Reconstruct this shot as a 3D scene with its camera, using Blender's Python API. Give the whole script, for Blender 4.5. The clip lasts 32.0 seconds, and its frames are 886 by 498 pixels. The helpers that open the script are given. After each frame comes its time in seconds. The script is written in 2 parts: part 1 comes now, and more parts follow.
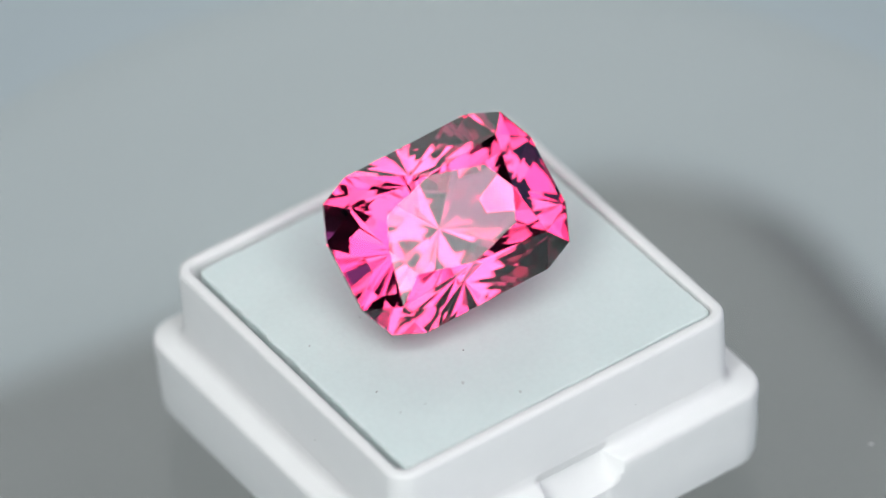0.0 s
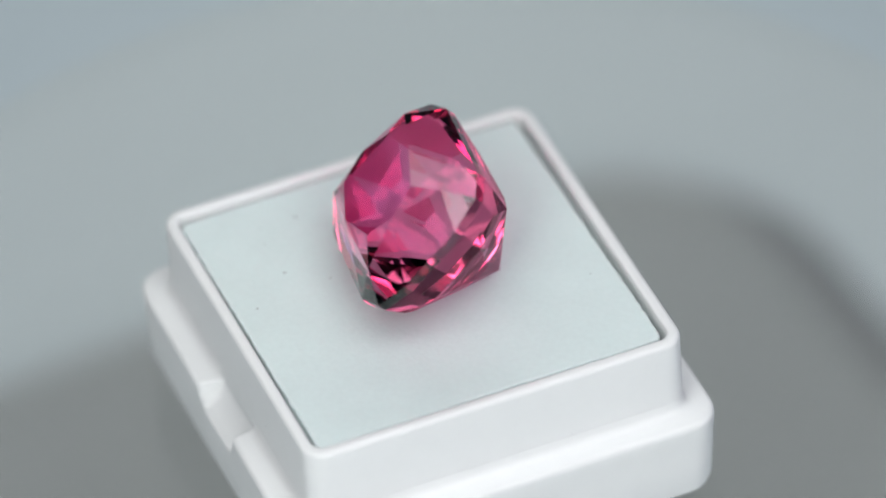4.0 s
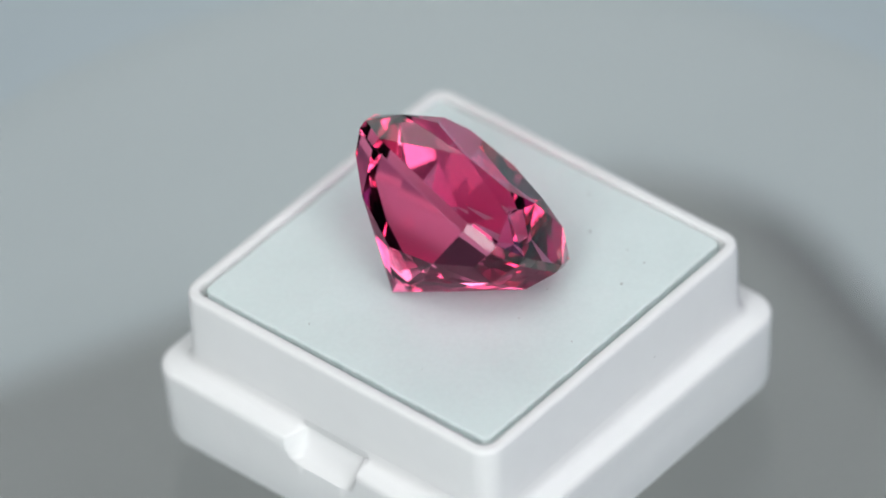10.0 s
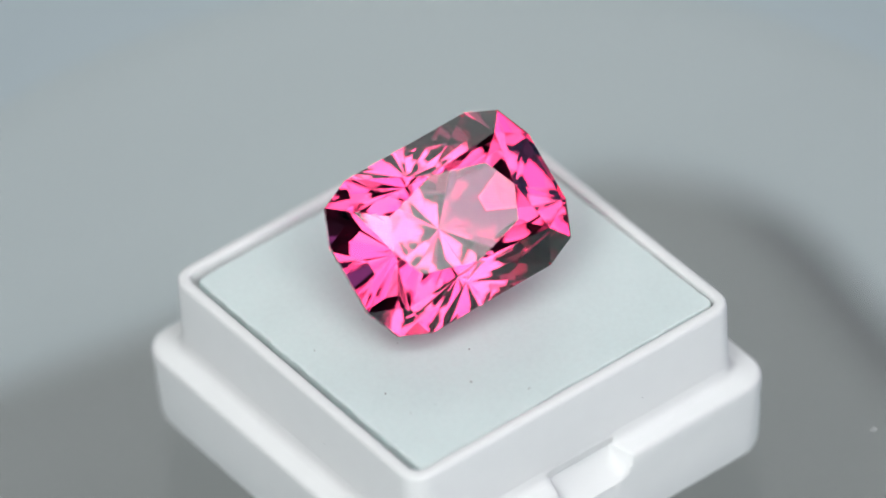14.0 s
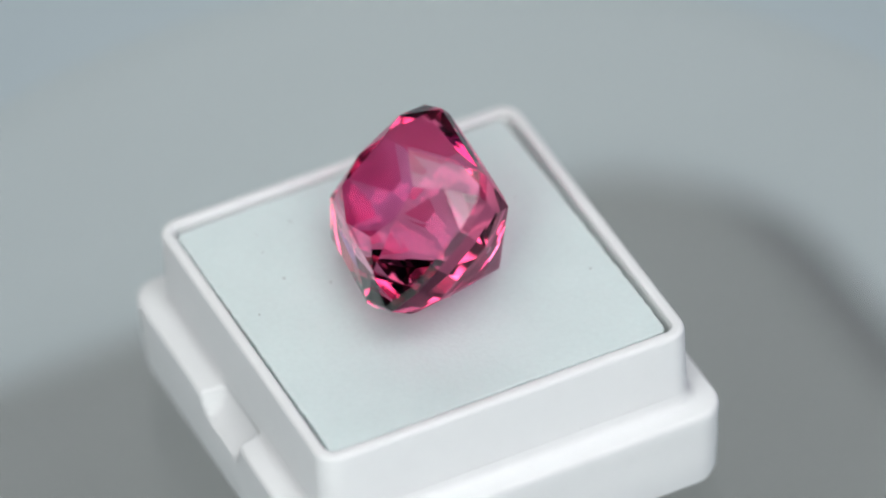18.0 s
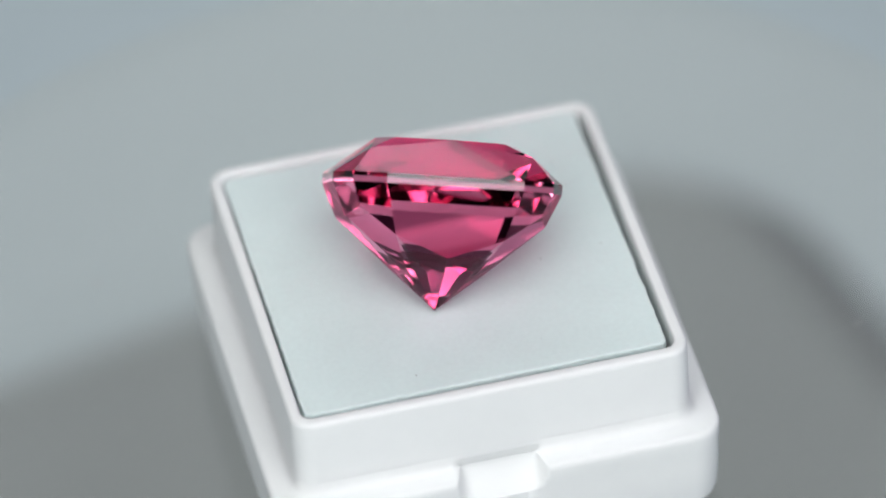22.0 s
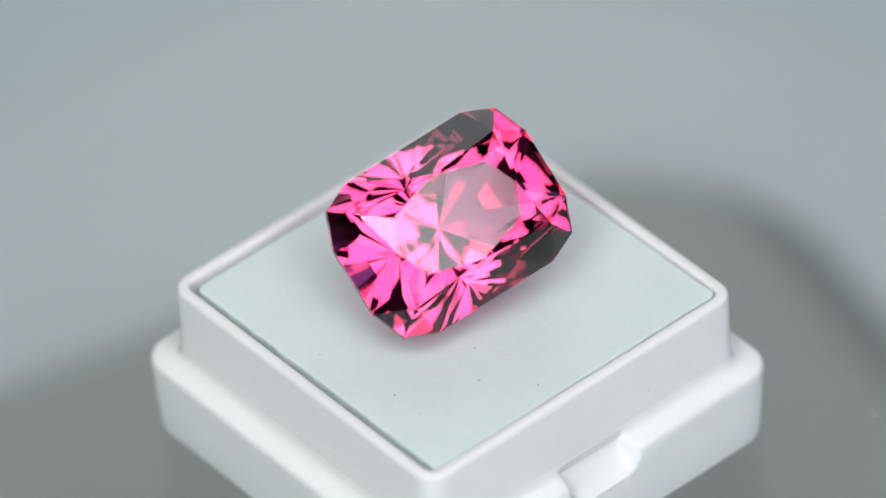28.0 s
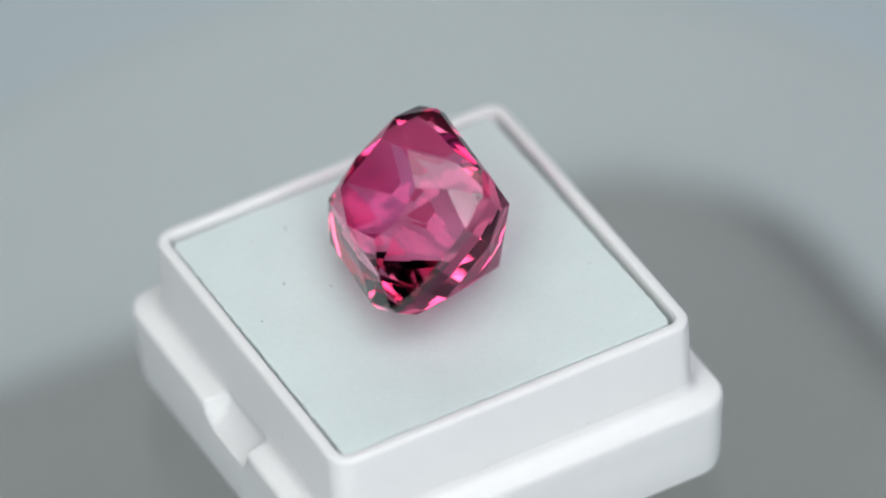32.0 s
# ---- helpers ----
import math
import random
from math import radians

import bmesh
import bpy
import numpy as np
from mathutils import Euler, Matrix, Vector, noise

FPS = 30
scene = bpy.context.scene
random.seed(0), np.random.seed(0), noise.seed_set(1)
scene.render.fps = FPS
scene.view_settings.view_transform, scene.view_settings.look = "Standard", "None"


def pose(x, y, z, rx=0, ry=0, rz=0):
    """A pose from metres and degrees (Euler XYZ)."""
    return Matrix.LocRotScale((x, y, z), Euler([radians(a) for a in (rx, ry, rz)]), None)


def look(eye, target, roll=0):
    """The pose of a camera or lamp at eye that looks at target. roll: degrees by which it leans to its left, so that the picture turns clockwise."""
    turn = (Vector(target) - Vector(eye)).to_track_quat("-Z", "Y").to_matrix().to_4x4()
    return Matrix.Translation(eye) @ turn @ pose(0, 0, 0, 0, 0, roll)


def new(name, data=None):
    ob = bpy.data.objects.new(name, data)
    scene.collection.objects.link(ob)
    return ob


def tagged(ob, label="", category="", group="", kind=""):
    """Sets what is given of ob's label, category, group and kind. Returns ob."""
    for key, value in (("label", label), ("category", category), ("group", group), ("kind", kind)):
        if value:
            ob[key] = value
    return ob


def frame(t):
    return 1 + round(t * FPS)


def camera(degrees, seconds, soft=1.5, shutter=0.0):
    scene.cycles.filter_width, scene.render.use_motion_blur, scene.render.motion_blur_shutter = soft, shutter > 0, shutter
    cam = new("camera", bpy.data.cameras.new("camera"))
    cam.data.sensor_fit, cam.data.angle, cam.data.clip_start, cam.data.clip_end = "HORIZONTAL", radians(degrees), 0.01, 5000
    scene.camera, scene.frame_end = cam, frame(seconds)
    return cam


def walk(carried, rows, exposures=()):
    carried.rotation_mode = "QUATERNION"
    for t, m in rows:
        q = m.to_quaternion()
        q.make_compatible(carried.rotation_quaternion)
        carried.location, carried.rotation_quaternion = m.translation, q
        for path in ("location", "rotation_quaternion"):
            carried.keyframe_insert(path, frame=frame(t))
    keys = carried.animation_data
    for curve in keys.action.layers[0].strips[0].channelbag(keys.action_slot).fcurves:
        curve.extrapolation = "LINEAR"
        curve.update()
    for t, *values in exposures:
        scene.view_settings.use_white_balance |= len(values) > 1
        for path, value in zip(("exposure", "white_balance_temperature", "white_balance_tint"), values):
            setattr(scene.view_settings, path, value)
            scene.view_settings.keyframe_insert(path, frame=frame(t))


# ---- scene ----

MM = 0.001
SECONDS = 32.0
START, RATE = -102.611, -25.5044      # turntable: degrees at 0 s, degrees per second
BOX_X, BOX_Y = 1.371, 0.686          # the box stands a little off the axis, mm

# ---- camera: a still macro lens ----
cam = camera(6.838, SECONDS, soft=1.8)
STAND = pose(0, -0.369489, 0.340797, 90 - 41.4748, 2.7067, -2.4076)
walk(cam, [(0.0, STAND), (SECONDS, STAND)])
cam.data.dof.use_dof = True
cam.data.dof.focus_distance = 0.4890
cam.data.dof.aperture_fstop = 16.0


# ---- light ----
def world_light():
    w = bpy.data.worlds.new("room_light")
    w.use_nodes = True
    scene.world = w
    bg = w.node_tree.nodes["Background"]
    bg.inputs["Color"].default_value = (0.80, 0.90, 1.0, 1)
    bg.inputs["Strength"].default_value = 0.10


def area(name, eye, target, w, h, power, color):
    d = bpy.data.lights.new(name, "AREA")
    d.shape, d.size, d.size_y, d.energy, d.color = "RECTANGLE", w, h, power, color
    ob = new(name, d)
    ob.matrix_world = look(eye, target)
    return ob


world_light()
# a bright panel overhead, a tall one on each side of the lens; two fills are added: a pale one over the far end of the
# table, a dim violet one at one side
# added fill with no known source, brightens the sheet and the rear foam
area("fill_far_end", (0, 0.37, 0.34), (0, 0.20, 0), 0.50, 0.26, 0.62, (0.93, 0.98, 1.0))
area("panel_overhead", (0, -0.12, 0.36), (0, -0.10, 0.02), 0.40, 0.13, 0.70, (0.97, 0.99, 1.0))
for side, power in ((-1, 1.12), (1, 0.92)):
    area("panel_beside_lens", (side * 0.155, -0.355, 0.275), (0, 0, 0.02), 0.16, 0.36, power, (0.965, 0.98, 1.0))
# added violet fill, no window known there; it tints the stone and right-hand walls
area("fill_violet_side", (0.62, 0.10, 0.24), (0, 0, 0.02), 0.45, 0.36, 0.30, (0.48, 0.44, 1.0))
scene.view_settings.exposure = -0.17


# ---- materials ----
def material(name, color, rough, spread=0.06, scale=900.0, bump=0.0, bump_scale=4000.0, big=120.0, metal=0.0, spec=0.5, sss=0.0):
    """Painted, moulded or woven surface with tone variation at two scales and fine relief."""
    m = bpy.data.materials.new(name)
    m.use_nodes = True
    nt = m.node_tree
    b = nt.nodes["Principled BSDF"]
    b.inputs["Roughness"].default_value = rough
    b.inputs["Metallic"].default_value = metal
    b.inputs["Specular IOR Level"].default_value = spec
    b.inputs["Subsurface Weight"].default_value = sss
    b.inputs["Subsurface Radius"].default_value = (1.0, 1.0, 1.0)
    b.inputs["Subsurface Scale"].default_value = 0.0007
    tc = nt.nodes.new("ShaderNodeTexCoord")
    fine, coarse = nt.nodes.new("ShaderNodeTexNoise"), nt.nodes.new("ShaderNodeTexNoise")
    fine.inputs["Scale"].default_value, coarse.inputs["Scale"].default_value = scale, big
    fine.inputs["Detail"].default_value = 4
    mix = nt.nodes.new("ShaderNodeMix")
    mix.inputs[0].default_value = 0.5
    ramp = nt.nodes.new("ShaderNodeValToRGB")
    lo, hi = [max(0.0, c * (1 - spread)) for c in color], [min(1.0, c * (1 + spread)) for c in color]
    ramp.color_ramp.elements[0].position, ramp.color_ramp.elements[1].position = 0.3, 0.7
    ramp.color_ramp.elements[0].color, ramp.color_ramp.elements[1].color = (*lo, 1), (*hi, 1)
    for n in (fine, coarse):
        nt.links.new(tc.outputs["Object"], n.inputs["Vector"])
    nt.links.new(fine.outputs["Fac"], mix.inputs[2])
    nt.links.new(coarse.outputs["Fac"], mix.inputs[3])
    nt.links.new(mix.outputs[0], ramp.inputs["Fac"])
    nt.links.new(ramp.outputs["Color"], b.inputs["Base Color"])
    if bump:
        bn = nt.nodes.new("ShaderNodeTexNoise")
        bn.inputs["Scale"].default_value, bn.inputs["Detail"].default_value = bump_scale, 5
        bp = nt.nodes.new("ShaderNodeBump")
        bp.inputs["Strength"].default_value, bp.inputs["Distance"].default_value = 1.0, bump
        nt.links.new(tc.outputs["Object"], bn.inputs["Vector"])
        nt.links.new(bn.outputs["Fac"], bp.inputs["Height"])
        nt.links.new(bp.outputs["Normal"], b.inputs["Normal"])
    return m


def clear_plate():
    """Thin clear sheet: light passes straight through, with a little gloss."""
    m = bpy.data.materials.new("clear_acrylic")
    m.use_nodes = True
    nt = m.node_tree
    nt.nodes.remove(nt.nodes["Principled BSDF"])
    through_, gloss = nt.nodes.new("ShaderNodeBsdfTransparent"), nt.nodes.new("ShaderNodeBsdfGlossy")
    through_.inputs["Color"].default_value = (1.0, 0.988, 0.970, 1)
    gloss.inputs["Roughness"].default_value = 0.03
    mix = nt.nodes.new("ShaderNodeMixShader")
    mix.inputs["Fac"].default_value = 0.02
    nt.links.new(through_.outputs["BSDF"], mix.inputs[1])
    nt.links.new(gloss.outputs["BSDF"], mix.inputs[2])
    nt.links.new(mix.outputs["Shader"], nt.nodes["Material Output"].inputs["Surface"])
    return m


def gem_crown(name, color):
    """Polished upper faces of the stone: coloured where light passes, clear where it glances off. The surface tint
    stands in for absorption inside.
    """
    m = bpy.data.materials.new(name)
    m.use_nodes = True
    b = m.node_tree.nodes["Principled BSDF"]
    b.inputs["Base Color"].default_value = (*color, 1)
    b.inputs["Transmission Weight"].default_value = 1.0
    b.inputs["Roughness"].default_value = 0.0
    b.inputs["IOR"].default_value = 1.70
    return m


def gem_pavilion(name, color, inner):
    """Lower faces: most light is thrown back inside; surface tints stand in for the colour it takes up on its long way.
    """
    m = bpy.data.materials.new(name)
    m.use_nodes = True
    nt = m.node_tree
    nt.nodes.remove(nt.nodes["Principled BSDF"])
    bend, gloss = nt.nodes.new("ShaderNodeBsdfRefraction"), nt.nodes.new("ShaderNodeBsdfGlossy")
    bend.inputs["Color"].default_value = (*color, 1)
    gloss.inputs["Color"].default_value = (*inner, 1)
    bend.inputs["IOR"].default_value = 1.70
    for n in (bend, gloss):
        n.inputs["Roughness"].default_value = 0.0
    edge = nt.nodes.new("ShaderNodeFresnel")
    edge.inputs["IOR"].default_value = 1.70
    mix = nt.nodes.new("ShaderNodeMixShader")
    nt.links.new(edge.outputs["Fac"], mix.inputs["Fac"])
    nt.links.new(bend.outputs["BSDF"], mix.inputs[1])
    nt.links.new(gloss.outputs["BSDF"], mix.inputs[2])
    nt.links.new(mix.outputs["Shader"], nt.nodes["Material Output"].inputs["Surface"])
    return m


PLASTIC = material("white_plastic", (0.825, 0.835, 0.83), 0.5, 0.015, 600, 0.00001, 1500, spec=0.3, sss=0.3)
FOAM = material("white_foam", (0.677, 0.767, 0.757), 0.9, 0.035, 2600, 0.000016, 3800, 260, sss=0.6)
BASE = material("grey_housing", (0.315, 0.352, 0.354), 0.6, 0.03, 500, 0.00001, 3000, 90)
# darker grey: puts the housing slope's shade into its colour; also the spindle's grey
DARK_GREY = material("dark_grey", (0.222, 0.244, 0.248), 0.6, 0.03, 500, 0.00001, 3000, 90)
BACK = material("pale_sheet", (0.560, 0.655, 0.685), 0.7, 0.02, 200, 0.0, 2000, 30)
ROOM = material("room_paint", (0.15, 0.14, 0.19), 0.8, 0.05, 20, 0.0, 200, 3)
DUST = material("dark_dust", (0.20, 0.19, 0.18), 0.9, 0.2, 3000)
SMUDGE = material("grey_smudge", (0.42, 0.42, 0.42), 0.8, 0.2, 3000)
LINT = material("pale_dust", (0.42, 0.43, 0.43), 0.8, 0.1, 3000)
# black that stands in for the shade deep in the gap beside the foam
GAP_SHADE = material("gap_shade_black", (0.012, 0.012, 0.014), 0.85, 0.1, 900)
ACRYLIC = clear_plate()
# one pink stone: each facet group's tint stands in for light absorbed inside
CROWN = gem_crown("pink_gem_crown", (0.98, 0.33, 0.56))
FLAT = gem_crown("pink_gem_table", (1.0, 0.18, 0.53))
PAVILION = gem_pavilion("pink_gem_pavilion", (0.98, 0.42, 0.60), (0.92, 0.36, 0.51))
# tip and girdle are paler only to imitate short light paths there
TIP = gem_pavilion("gem_tip_short_path", (0.98, 0.78, 0.86), (0.90, 0.44, 0.58))
GIRDLE = gem_pavilion("gem_girdle_short_path", (0.97, 0.55, 0.70), (0.95, 0.92, 0.93))


# ---- helpers for meshes ----
def mesh_object(name, bm, mat, parent=None, label="", smooth=False):
    me = bpy.data.meshes.new(name)
    bmesh.ops.recalc_face_normals(bm, faces=bm.faces)
    if smooth:
        for f in bm.faces:
            f.smooth = True
    bm.to_mesh(me)
    bm.free()
    me.materials.append(mat)
    ob = new(name, me)
    ob.parent = parent
    if label:
        tagged(ob, label)
    return ob


def part(name, bm, mat, parent, label="", smooth=False):
    return mesh_object(name, bm, mat, parent, label, smooth)


def empty(name):
    e = new(name)
    e.empty_display_size = 0.005
    return e


def ring_square(half, r, steps=7, sides=()):
    """Outline of a rounded square, anticlockwise from the middle of its +x side, with extra places along each side."""
    pts = []
    for k in range(4):
        a = math.pi / 2 * k
        line = [(half, s) for s in sorted(sides) if s >= 0]
        arc = [(half - r + r * math.cos(b), half - r + r * math.sin(b)) for b in [math.pi / 2 * i / steps for i in range(steps + 1)]]
        top = [(s, half) for s in sorted((-q for q in sides if q < 0), reverse=True)]
        for x, y in line + arc + top:
            pts.append((x * math.cos(a) - y * math.sin(a), x * math.sin(a) + y * math.cos(a)))
    return pts


def loft(bm, rings, closed=False):
    """Joins rings of (x, y, z) with quads; returns their vertices."""
    vs = [[bm.verts.new(p) for p in ring] for ring in rings]
    n = len(vs[0])
    pairs = list(zip(vs, vs[1:])) + ([(vs[-1], vs[0])] if closed else [])
    for a, b in pairs:
        for i in range(n):
            bm.faces.new((a[i], a[(i + 1) % n], b[(i + 1) % n], b[i]))
    return vs


def on_table(p):
    """Millimetres of the box, whose sides look along 45 degrees, to metres of the turntable."""
    x, y, z = p
    c = math.sqrt(0.5)
    return ((x * c - y * c + BOX_X) * MM, (x * c + y * c + BOX_Y) * MM, z * MM)


# ---- turntable, sweep, room ----
FLOOR = -66.0      # the paper lies this far below the plate, mm


def build_setting():
    table = empty("turntable")
    tagged(table, "round clear acrylic turntable plate under the box", "turntable")
    n, R = 160, 47.0

    def disc_rings(prof):
        return [[(r * MM * math.cos(2 * math.pi * i / n), r * MM * math.sin(2 * math.pi * i / n), z * MM) for i in range(n)] for r, z in prof]
    bm = bmesh.new()
    vs = loft(bm, disc_rings([(1.0, -2.0), (R - 0.3, -2.0), (R, -1.8), (R, -0.25), (R - 0.25, 0.0), (R - 15, 0.0), (1.0, 0.0)]))
    bm.faces.new(vs[-1])
    bm.faces.new(vs[0][::-1])
    part("plate", bm, ACRYLIC, table, "clear acrylic disc")

    bm = bmesh.new()
    vs = loft(bm, disc_rings([(6.0, FLOOR + 4.3), (6.0, -3.0), (11.0, -3.0), (11.0, -2.0)]))
    bm.faces.new(vs[-1])
    bm.faces.new(vs[0][::-1])
    part("spindle", bm, DARK_GREY, table, "dark grey spindle under the plate")

    # the still housing far below the plate: a rounded rectangle turned by 24 degrees, its darkened sloping edge wider
    # on one side
    base = empty("motor_housing")
    tagged(base, "flat grey rounded rectangular motor housing below the clear plate", "housing")
    turn = Matrix.Rotation(radians(24.3), 3, "Z")

    def slab(back, side, r, z):
        x0, x1, y0, y1 = -47.0 + side, 64.8 - side, -27.0 + back, 82.8 - back
        out = []
        for cx, cy, a0 in ((x1 - r, y1 - r, 0), (x0 + r, y1 - r, 90), (x0 + r, y0 + r, 180), (x1 - r, y0 + r, 270)):
            for k in range(13):
                a = radians(a0 + 7.5 * k)
                out.append((turn @ Vector((cx + r * math.cos(a), cy + r * math.sin(a), 0)) + Vector((0, 0, FLOOR + z))) * MM)
        return out
    bm = bmesh.new()
    loft(bm, [slab(0, 0, 17.0, 0.0), slab(0, 0, 17.0, 1.4), slab(0.3, 0.5, 16.6, 1.8), slab(1.2, 5.6, 13.0, 4.4), slab(1.4, 6.0, 12.8, 4.2)])
    part("shaded_slope", bm, DARK_GREY, base, "sloping edge of the housing, darkened for its shade", True)
    bm = bmesh.new()
    vs = loft(bm, [slab(1.4, 6.0, 12.8, 4.15), slab(1.4, 6.0, 12.8, 4.3), slab(1.6, 6.3, 12.6, 4.45)])
    bm.faces.new(vs[-1])
    part("top_panel", bm, BASE, base, "matt grey top panel")

    bm = bmesh.new()
    prof = [(-0.5, FLOOR * MM), (0.52, FLOOR * MM), (0.60, FLOOR * MM + 0.01), (0.65, FLOOR * MM + 0.036)]
    sheet = [[bm.verts.new((x, y, z)) for x in (-0.5, -0.2, 0.2, 0.5)] for y, z in prof]
    for p, q in zip(sheet, sheet[1:]):
        for i in range(3):
            bm.faces.new((p[i], p[i + 1], q[i + 1], q[i]))
    sweep = mesh_object("backdrop", bm, BACK, None, "", True)
    tagged(sweep, "pale bluish white paper sheet under the turntable", "backdrop", kind="structure")

    lo, hi, top = 0.92, 1.0, 1.4
    for name, (x0, x1, y0, y1, z0, z1) in {
        "wall_west": (-hi, -lo, -hi, hi, -0.09, top), "wall_east": (lo, hi, -hi, hi, -0.09, top),
        "wall_south": (-lo, lo, -hi, -lo, -0.09, top), "wall_north": (-lo, lo, lo, hi, -0.09, top),
        "ceiling": (-hi, hi, -hi, hi, top, top + 0.08), "floor": (-hi, hi, -hi, hi, -0.17, -0.09),
    }.items():
        bm = bmesh.new()
        bmesh.ops.create_cube(bm, size=1.0, matrix=Matrix.Translation(((x0 + x1) / 2, (y0 + y1) / 2, (z0 + z1) / 2)) @ Matrix.Diagonal((x1 - x0, y1 - y0, z1 - z0, 1)))
        w = mesh_object(name, bm, ROOM)
        tagged(w, "plain dim grey painted room surface", "wall" if "wall" in name else name, kind="structure")
    return table


# ---- the box ----
RIM, LEDGE, TOP, STEP = 13.45, 15.24, 12.576, 6.45
PAD_TOP = 12.38


def build_box():
    box = empty("gem_box")
    tagged(box, "square white plastic gem display box without its lid", "box")
    ends = [1.5, 1.8, 2.0, 2.2, 2.35, 2.5, 2.65, 2.8, 2.95, 3.08, 3.2, 6, 9]
    sides = [0.01] + ends + [-e for e in ends]

    def ring(half, r, z, cut=0.0, wide=3.05):
        out = []
        for x, y in ring_square(half, r, 7, sides):
            if cut and (abs(x) > half - 0.01 and abs(y) < wide + 0.12):
                k = min(1.0, max(0.0, (wide + 0.12 - abs(y)) / 0.75))
                k = k * k * (3 - 2 * k)
                x = math.copysign(half + (cut - half) * k, x)
            out.append(on_table((x, y, z)))
        return out
    c = RIM - 0.05
    bm = bmesh.new()
    rows = [ring(LEDGE - 1.0, 1.6, 0.0), ring(LEDGE - 0.42, 2.0, 0.22), ring(LEDGE - 0.26, 2.1, 0.7), ring(LEDGE - 0.13, 2.1, 3.4),
            ring(LEDGE - 0.12, 2.1, 4.5), ring(LEDGE - 0.11, 2.1, 4.58, LEDGE - 0.24, 2.2), ring(LEDGE - 0.09, 2.1, 4.85, c + 1.10, 2.55), ring(LEDGE - 0.06, 2.1, 5.35, c + 0.55, 2.8), ring(LEDGE - 0.02, 2.1, STEP - 0.5, c + 0.18),
            ring(LEDGE - 0.06, 2.1, STEP - 0.2, c + 0.05), ring(LEDGE - 0.18, 2.05, STEP - 0.05, c + 0.01), ring(LEDGE - 0.40, 2.0, STEP, c - 0.01), ring(RIM + 0.62, 1.85, STEP + 0.02, c - 0.02), ring(RIM + 0.36, 1.72, STEP + 0.11, c - 0.03), ring(RIM + 0.19, 1.62, STEP + 0.28, c - 0.04), ring(RIM + 0.10, 1.55, STEP + 0.52), ring(RIM + 0.05, 1.52, STEP + 0.85), ring(RIM - 0.04, 1.5, STEP + 1.2)]
    vs = loft(bm, rows)
    bm.faces.new(vs[0][::-1])
    base = part("base", bm, PLASTIC, box, "white plastic lower tray with a stepped ledge", True)
    base.data.set_sharp_from_angle(angle=radians(48))
    bm = bmesh.new()
    rows = [ring(RIM - 0.60, 1.0, STEP + 0.04), ring(RIM + 0.03, 1.53, STEP + 0.05), ring(RIM + 0.06, 1.55, STEP + 0.10), ring(RIM + 0.03, 1.5, STEP + 0.6), ring(RIM + 0.02, 1.48, TOP - 0.45), ring(RIM - 0.01, 1.46, TOP - 0.20), ring(RIM - 0.10, 1.40, TOP - 0.05), ring(RIM - 0.24, 1.30, TOP),
            ring(RIM - 0.64, 0.96, TOP), ring(RIM - 0.74, 0.87, TOP - 0.04), ring(RIM - 0.79, 0.83, TOP - 0.15), ring(RIM - 0.82, 0.8, TOP - 0.6), ring(RIM - 0.88, 0.8, 1.2)]
    vs = loft(bm, rows)
    bm.faces.new(vs[-1])
    collar = part("collar", bm, PLASTIC, box, "upright white plastic wall with a rounded rim", True)
    collar.data.set_sharp_from_angle(angle=radians(60))
    # black strip painting the deep gap's shade over the plain white inner wall
    bm = bmesh.new()
    loft(bm, [ring(RIM - 0.875, 0.8, 1.3), ring(RIM - 0.845, 0.8, TOP - 2.42), ring(RIM - 0.86, 0.8, TOP - 2.4), ring(RIM - 0.90, 0.78, TOP - 2.44), ring(RIM - 0.94, 0.78, 1.3)], closed=True)
    part("gap_shade", bm, GAP_SHADE, box, "thin black strip standing in for the shade deep in the foam gap", True)
    return box


def build_foam():
    bm = bmesh.new()
    h = 12.27
    rows = [(h - 0.1, 1.25, 0.5), (h, 1.8, 0.5), (h, PAD_TOP - 0.20, 0.5), (h - 0.02, PAD_TOP - 0.06, 0.5), (h - 0.10, PAD_TOP, 0.5)]
    sides = [0.01 + 0.3 * i for i in range(37)] + [-0.3 * i - 0.15 for i in range(37)]
    rings = []
    for half, z, r in rows:
        ring = []
        for x, y in ring_square(half, r, 4, sides):
            j = 0.05 * noise.noise((x * 0.6, y * 0.6, z * 0.5)) + 0.07 * noise.noise((x * 3.1, y * 3.1, z * 2))
            ring.append(on_table((x * (1 + j / 12) + 0.16 - 0.006 * y, y * (1 + j / 12) + 0.16 + 0.005 * x, z)))
        rings.append(ring)
    vs = loft(bm, rings)
    bm.faces.new(vs[-1])
    bm.faces.new(vs[0][::-1])
    foam = mesh_object("foam_pad", bm, FOAM, None, "", False)
    tagged(foam, "pale bluish white square foam pad filling the box", "foam pad")
    return foam


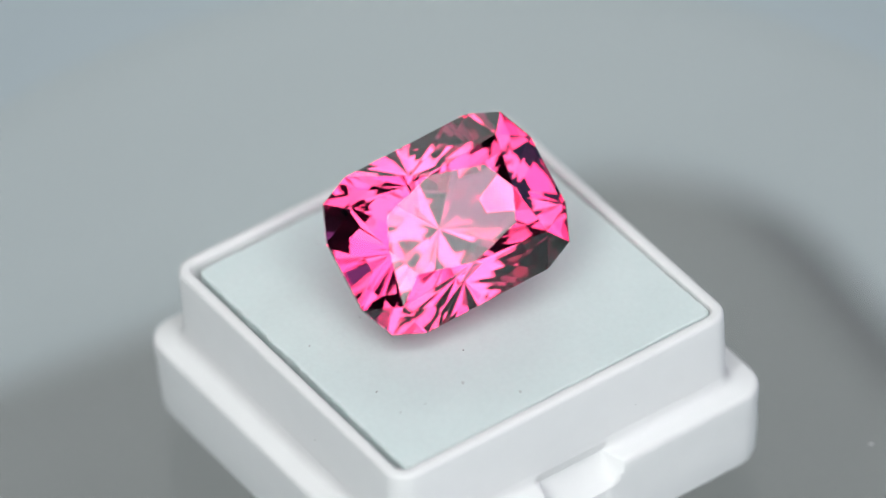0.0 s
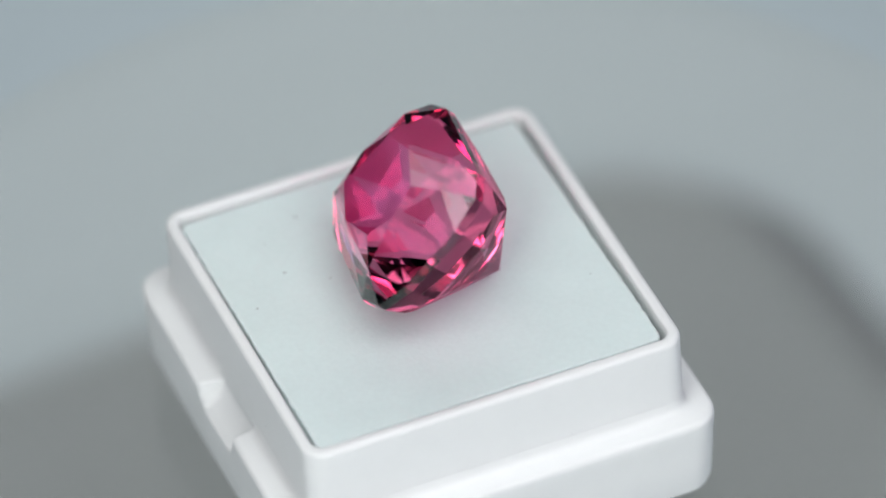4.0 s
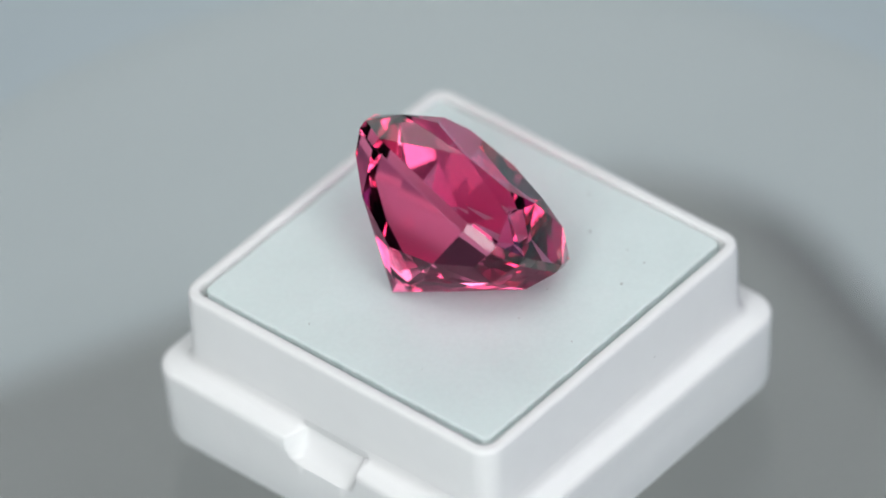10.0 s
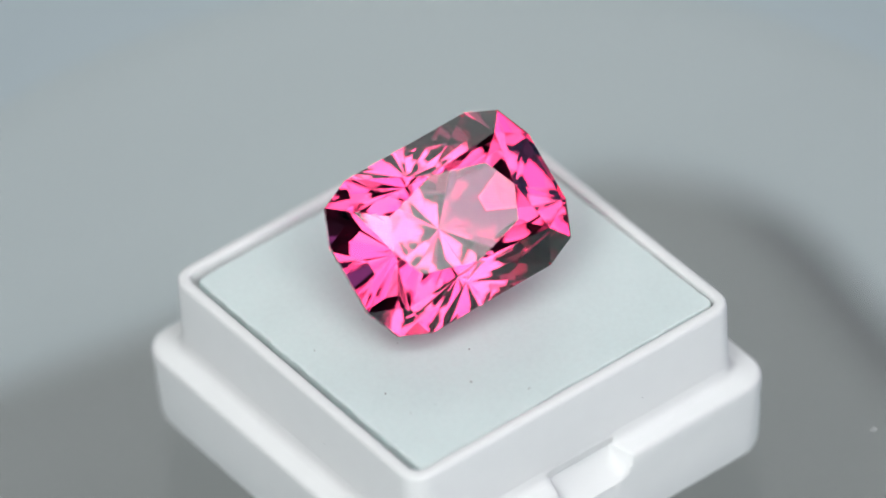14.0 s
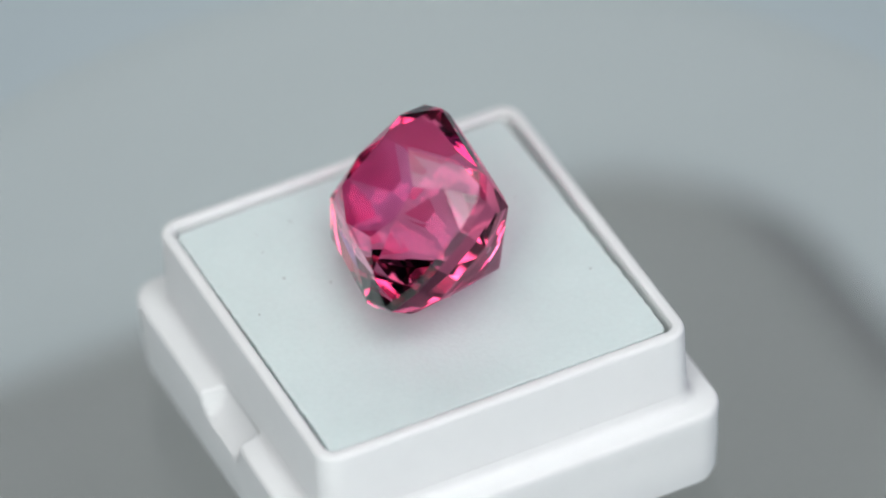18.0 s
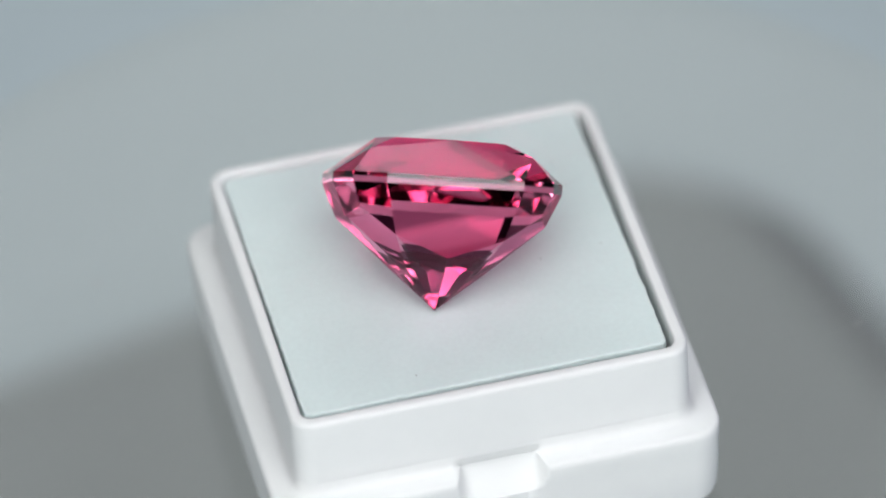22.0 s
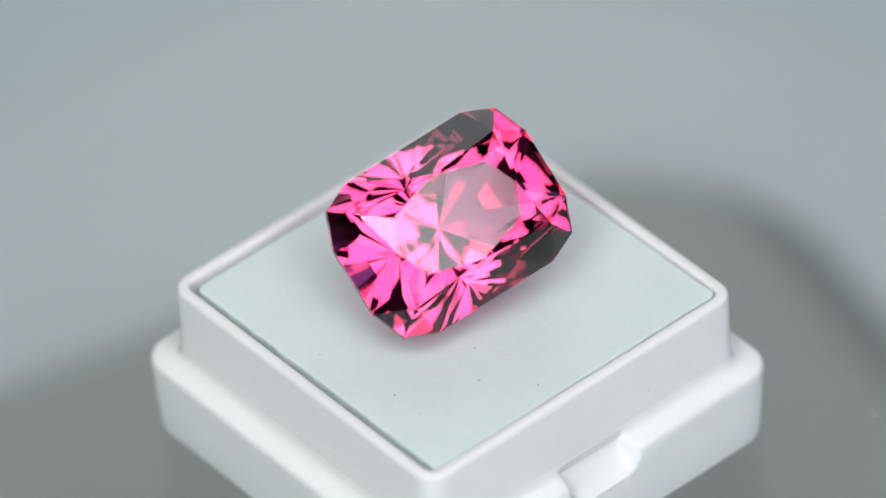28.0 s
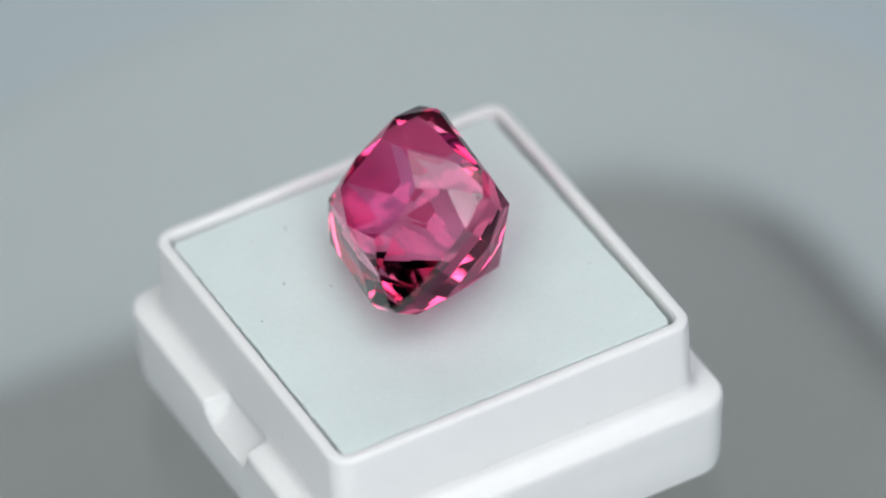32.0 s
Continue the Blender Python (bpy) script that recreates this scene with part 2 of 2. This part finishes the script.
# ---- the stone ----
def build_gem():
    upper, lower, top = 0.286, -0.375, 2.797          # girdle edges and table height
    side = (0, 4.221, -5.048)                          # middle break of the pavilion
    breaks = ((3.598, 4.672, -3.705), (6.024, 4.413, -1.986), (6.699, 2.285, -2.554))
    pts = []
    for sx in (1, -1):
        for sy in (1, -1):
            for x, y in ((4.559, 5.785), (6.668, 4.863), (7.661, 2.495)):
                pts += [(sx * x, sy * y, upper), (sx * x, sy * y, lower)]
            pts += [(sx * 5.406, sy * 3.619, 1.945), (sx * 3.66, sy * 2.182, top)]
            pts += [(sx * x, sy * y, z) for x, y, z in breaks]
    for s in (1, -1):
        pts += [(0, s * 3.222, top), (s * 4.623, 0, top), (0, s * side[1], side[2])]
    cul = Vector((0, 0, -8.412))
    for sx in (1, -1):
        for sy in (1, -1):
            # the lower pavilion: split facets, each mid point a little proud
            ring = [Vector((sx * x, sy * y, z)) for x, y, z in (side, *breaks, (breaks[2][0], 0, breaks[2][2]))]
            for u, w, k, high in zip(ring, ring[1:], (0.60, 0.50, 0.60, 0.45), (0.03, 0.11, 0.11, 0.11)):
                out = (u - cul).cross(w - cul).normalized()
                out = out if out.z < 0 else -out
                pts.append(tuple(cul.lerp((u + w) / 2, k) + out * high))
    pts.append(tuple(cul))
    rot = Matrix(((-0.5728, -0.5202, 0.6336), (0.7955, -0.5390, 0.2765), (0.1977, 0.6624, 0.7226)))
    mid = Vector((1.8472, 0.8451, 18.8186))
    bm = bmesh.new()
    for p in pts:
        bm.verts.new((rot @ Vector(p) + mid) * MM)
    bmesh.ops.convex_hull(bm, input=bm.verts)
    bmesh.ops.delete(bm, geom=[v for v in bm.verts if not v.link_faces], context="VERTS")
    bmesh.ops.dissolve_limit(bm, angle_limit=radians(1.0), verts=bm.verts, edges=bm.edges)
    bmesh.ops.recalc_face_normals(bm, faces=bm.faces)
    axis = rot @ Vector((0, 0, 1))
    gem = empty("gemstone")
    tagged(gem, "faceted transparent pink cushion-cut gemstone lying tilted on the foam", "gemstone")
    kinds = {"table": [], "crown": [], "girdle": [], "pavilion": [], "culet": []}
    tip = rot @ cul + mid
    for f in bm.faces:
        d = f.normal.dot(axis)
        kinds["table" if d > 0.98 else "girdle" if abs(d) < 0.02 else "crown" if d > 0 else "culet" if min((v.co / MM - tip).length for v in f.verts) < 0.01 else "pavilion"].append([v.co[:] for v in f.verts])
    bm.free()
    for name, faces in kinds.items():
        places, index, polys = [], {}, []
        for f in faces:
            for p in f:
                if p not in index:
                    index[p] = len(places)
                    places.append(p)
            polys.append([index[p] for p in f])
        me = bpy.data.meshes.new(name)
        me.from_pydata(places, [], polys)
        # tint by facet group, imitating path length through the one stone
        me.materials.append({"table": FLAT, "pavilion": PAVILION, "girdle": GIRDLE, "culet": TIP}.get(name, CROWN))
        ob = new(name, me)
        ob.parent = gem
    return gem


def speck(name, place, size, mat, label, seed):
    rnd = random.Random(seed)
    bm = bmesh.new()
    bmesh.ops.create_icosphere(bm, subdivisions=1, radius=size * MM)
    for v in bm.verts:
        v.co *= rnd.uniform(0.6, 1.25)
        v.co.z *= 0.6
    bmesh.ops.rotate(bm, verts=bm.verts, matrix=Matrix.Rotation(rnd.uniform(0, 6), 3, "Z"))
    bmesh.ops.translate(bm, verts=bm.verts, vec=Vector(place) * MM)
    ob = mesh_object(name, bm, mat)
    return tagged(ob, label, "dust", "dust specks")


def build_dust():
    z = PAD_TOP + 0.01
    made = []
    for i, (x, y, r) in enumerate(((7.01, 2.62, 0.085), (10.51, 7.03, 0.085), (11.73, -2.31, 0.095), (-9.19, -3.51, 0.07), (6.76, -2.17, 0.05), (4.64, -4.79, 0.05), (12.48, 1.06, 0.05), (-2.13, -8.91, 0.045))):
        made.append(speck("dust_speck", (x, y, z), r * 0.85, DUST, "tiny dark dust speck on the foam pad", i))
    for i, (x, y, r) in enumerate(((10.15, 3.16, 0.1), (13.46, -0.43, 0.07), (7.9, -7.56, 0.06))):
        made.append(speck("lint_speck", (x, y, z), r, LINT, "tiny pale lint speck on the foam pad", 20 + i))
    for i, (x, y, r) in enumerate(((21.0, -19.87, 0.22), (17.39, -13.84, 0.16), (-0.48, 28.56, 0.28), (-19.92, -5.83, 0.12), (-5.3, 28.19, 0.15), (15.89, -18.47, 0.14), (-23.95, 9.77, 0.12), (25.63, 5.67, 0.12))):
        made.append(speck("lint_speck", (x, y, r * 0.4), r, LINT, "pale lint speck on the turntable plate", 40 + i))
    return made


def build_marks(box):
    """Small scuffs and a few dirt specks on the plastic walls."""
    for i, (side, along, z, r) in enumerate(((3, 3.6, 9.2, 0.07), (3, 6.5, 6.9, 0.06), (3, -4.0, 6.7, 0.06), (2, 4.4, 6.6, 0.07), (2, -7.4, 6.5, 0.08), (2, 7.8, 6.4, 0.05), (0, 5.4, 8.9, 0.06), (0, -1.2, 5.0, 0.06), (1, -2.0, 6.6, 0.06), (1, 5.0, 7.6, 0.05))):
        a = math.pi / 2 * side
        x, y = RIM + 0.01, along
        p = on_table((x * math.cos(a) - y * math.sin(a), x * math.sin(a) + y * math.cos(a), z))
        rnd = random.Random(70 + i)
        bm = bmesh.new()
        bmesh.ops.create_icosphere(bm, subdivisions=1, radius=r * MM)
        for v in bm.verts:
            v.co *= rnd.uniform(0.6, 1.2)
        bmesh.ops.translate(bm, verts=bm.verts, vec=p)
        part("dirt_mark", bm, SMUDGE, box, "small grey dirt mark")


TABLE = build_setting()
BOX = build_box()
PAD = build_foam()
STONE = build_gem()
build_marks(BOX)
SPECKS = build_dust()


def motions():
    times = sorted({0.0, 0.1, SECONDS - 0.1} | {i * 0.5 for i in range(65)})
    rows = [(t, pose(0, 0, 0, 0, 0, START + RATE * t)) for t in times]
    for thing in (TABLE, BOX, PAD, STONE, *SPECKS):
        walk(thing, rows)


motions()
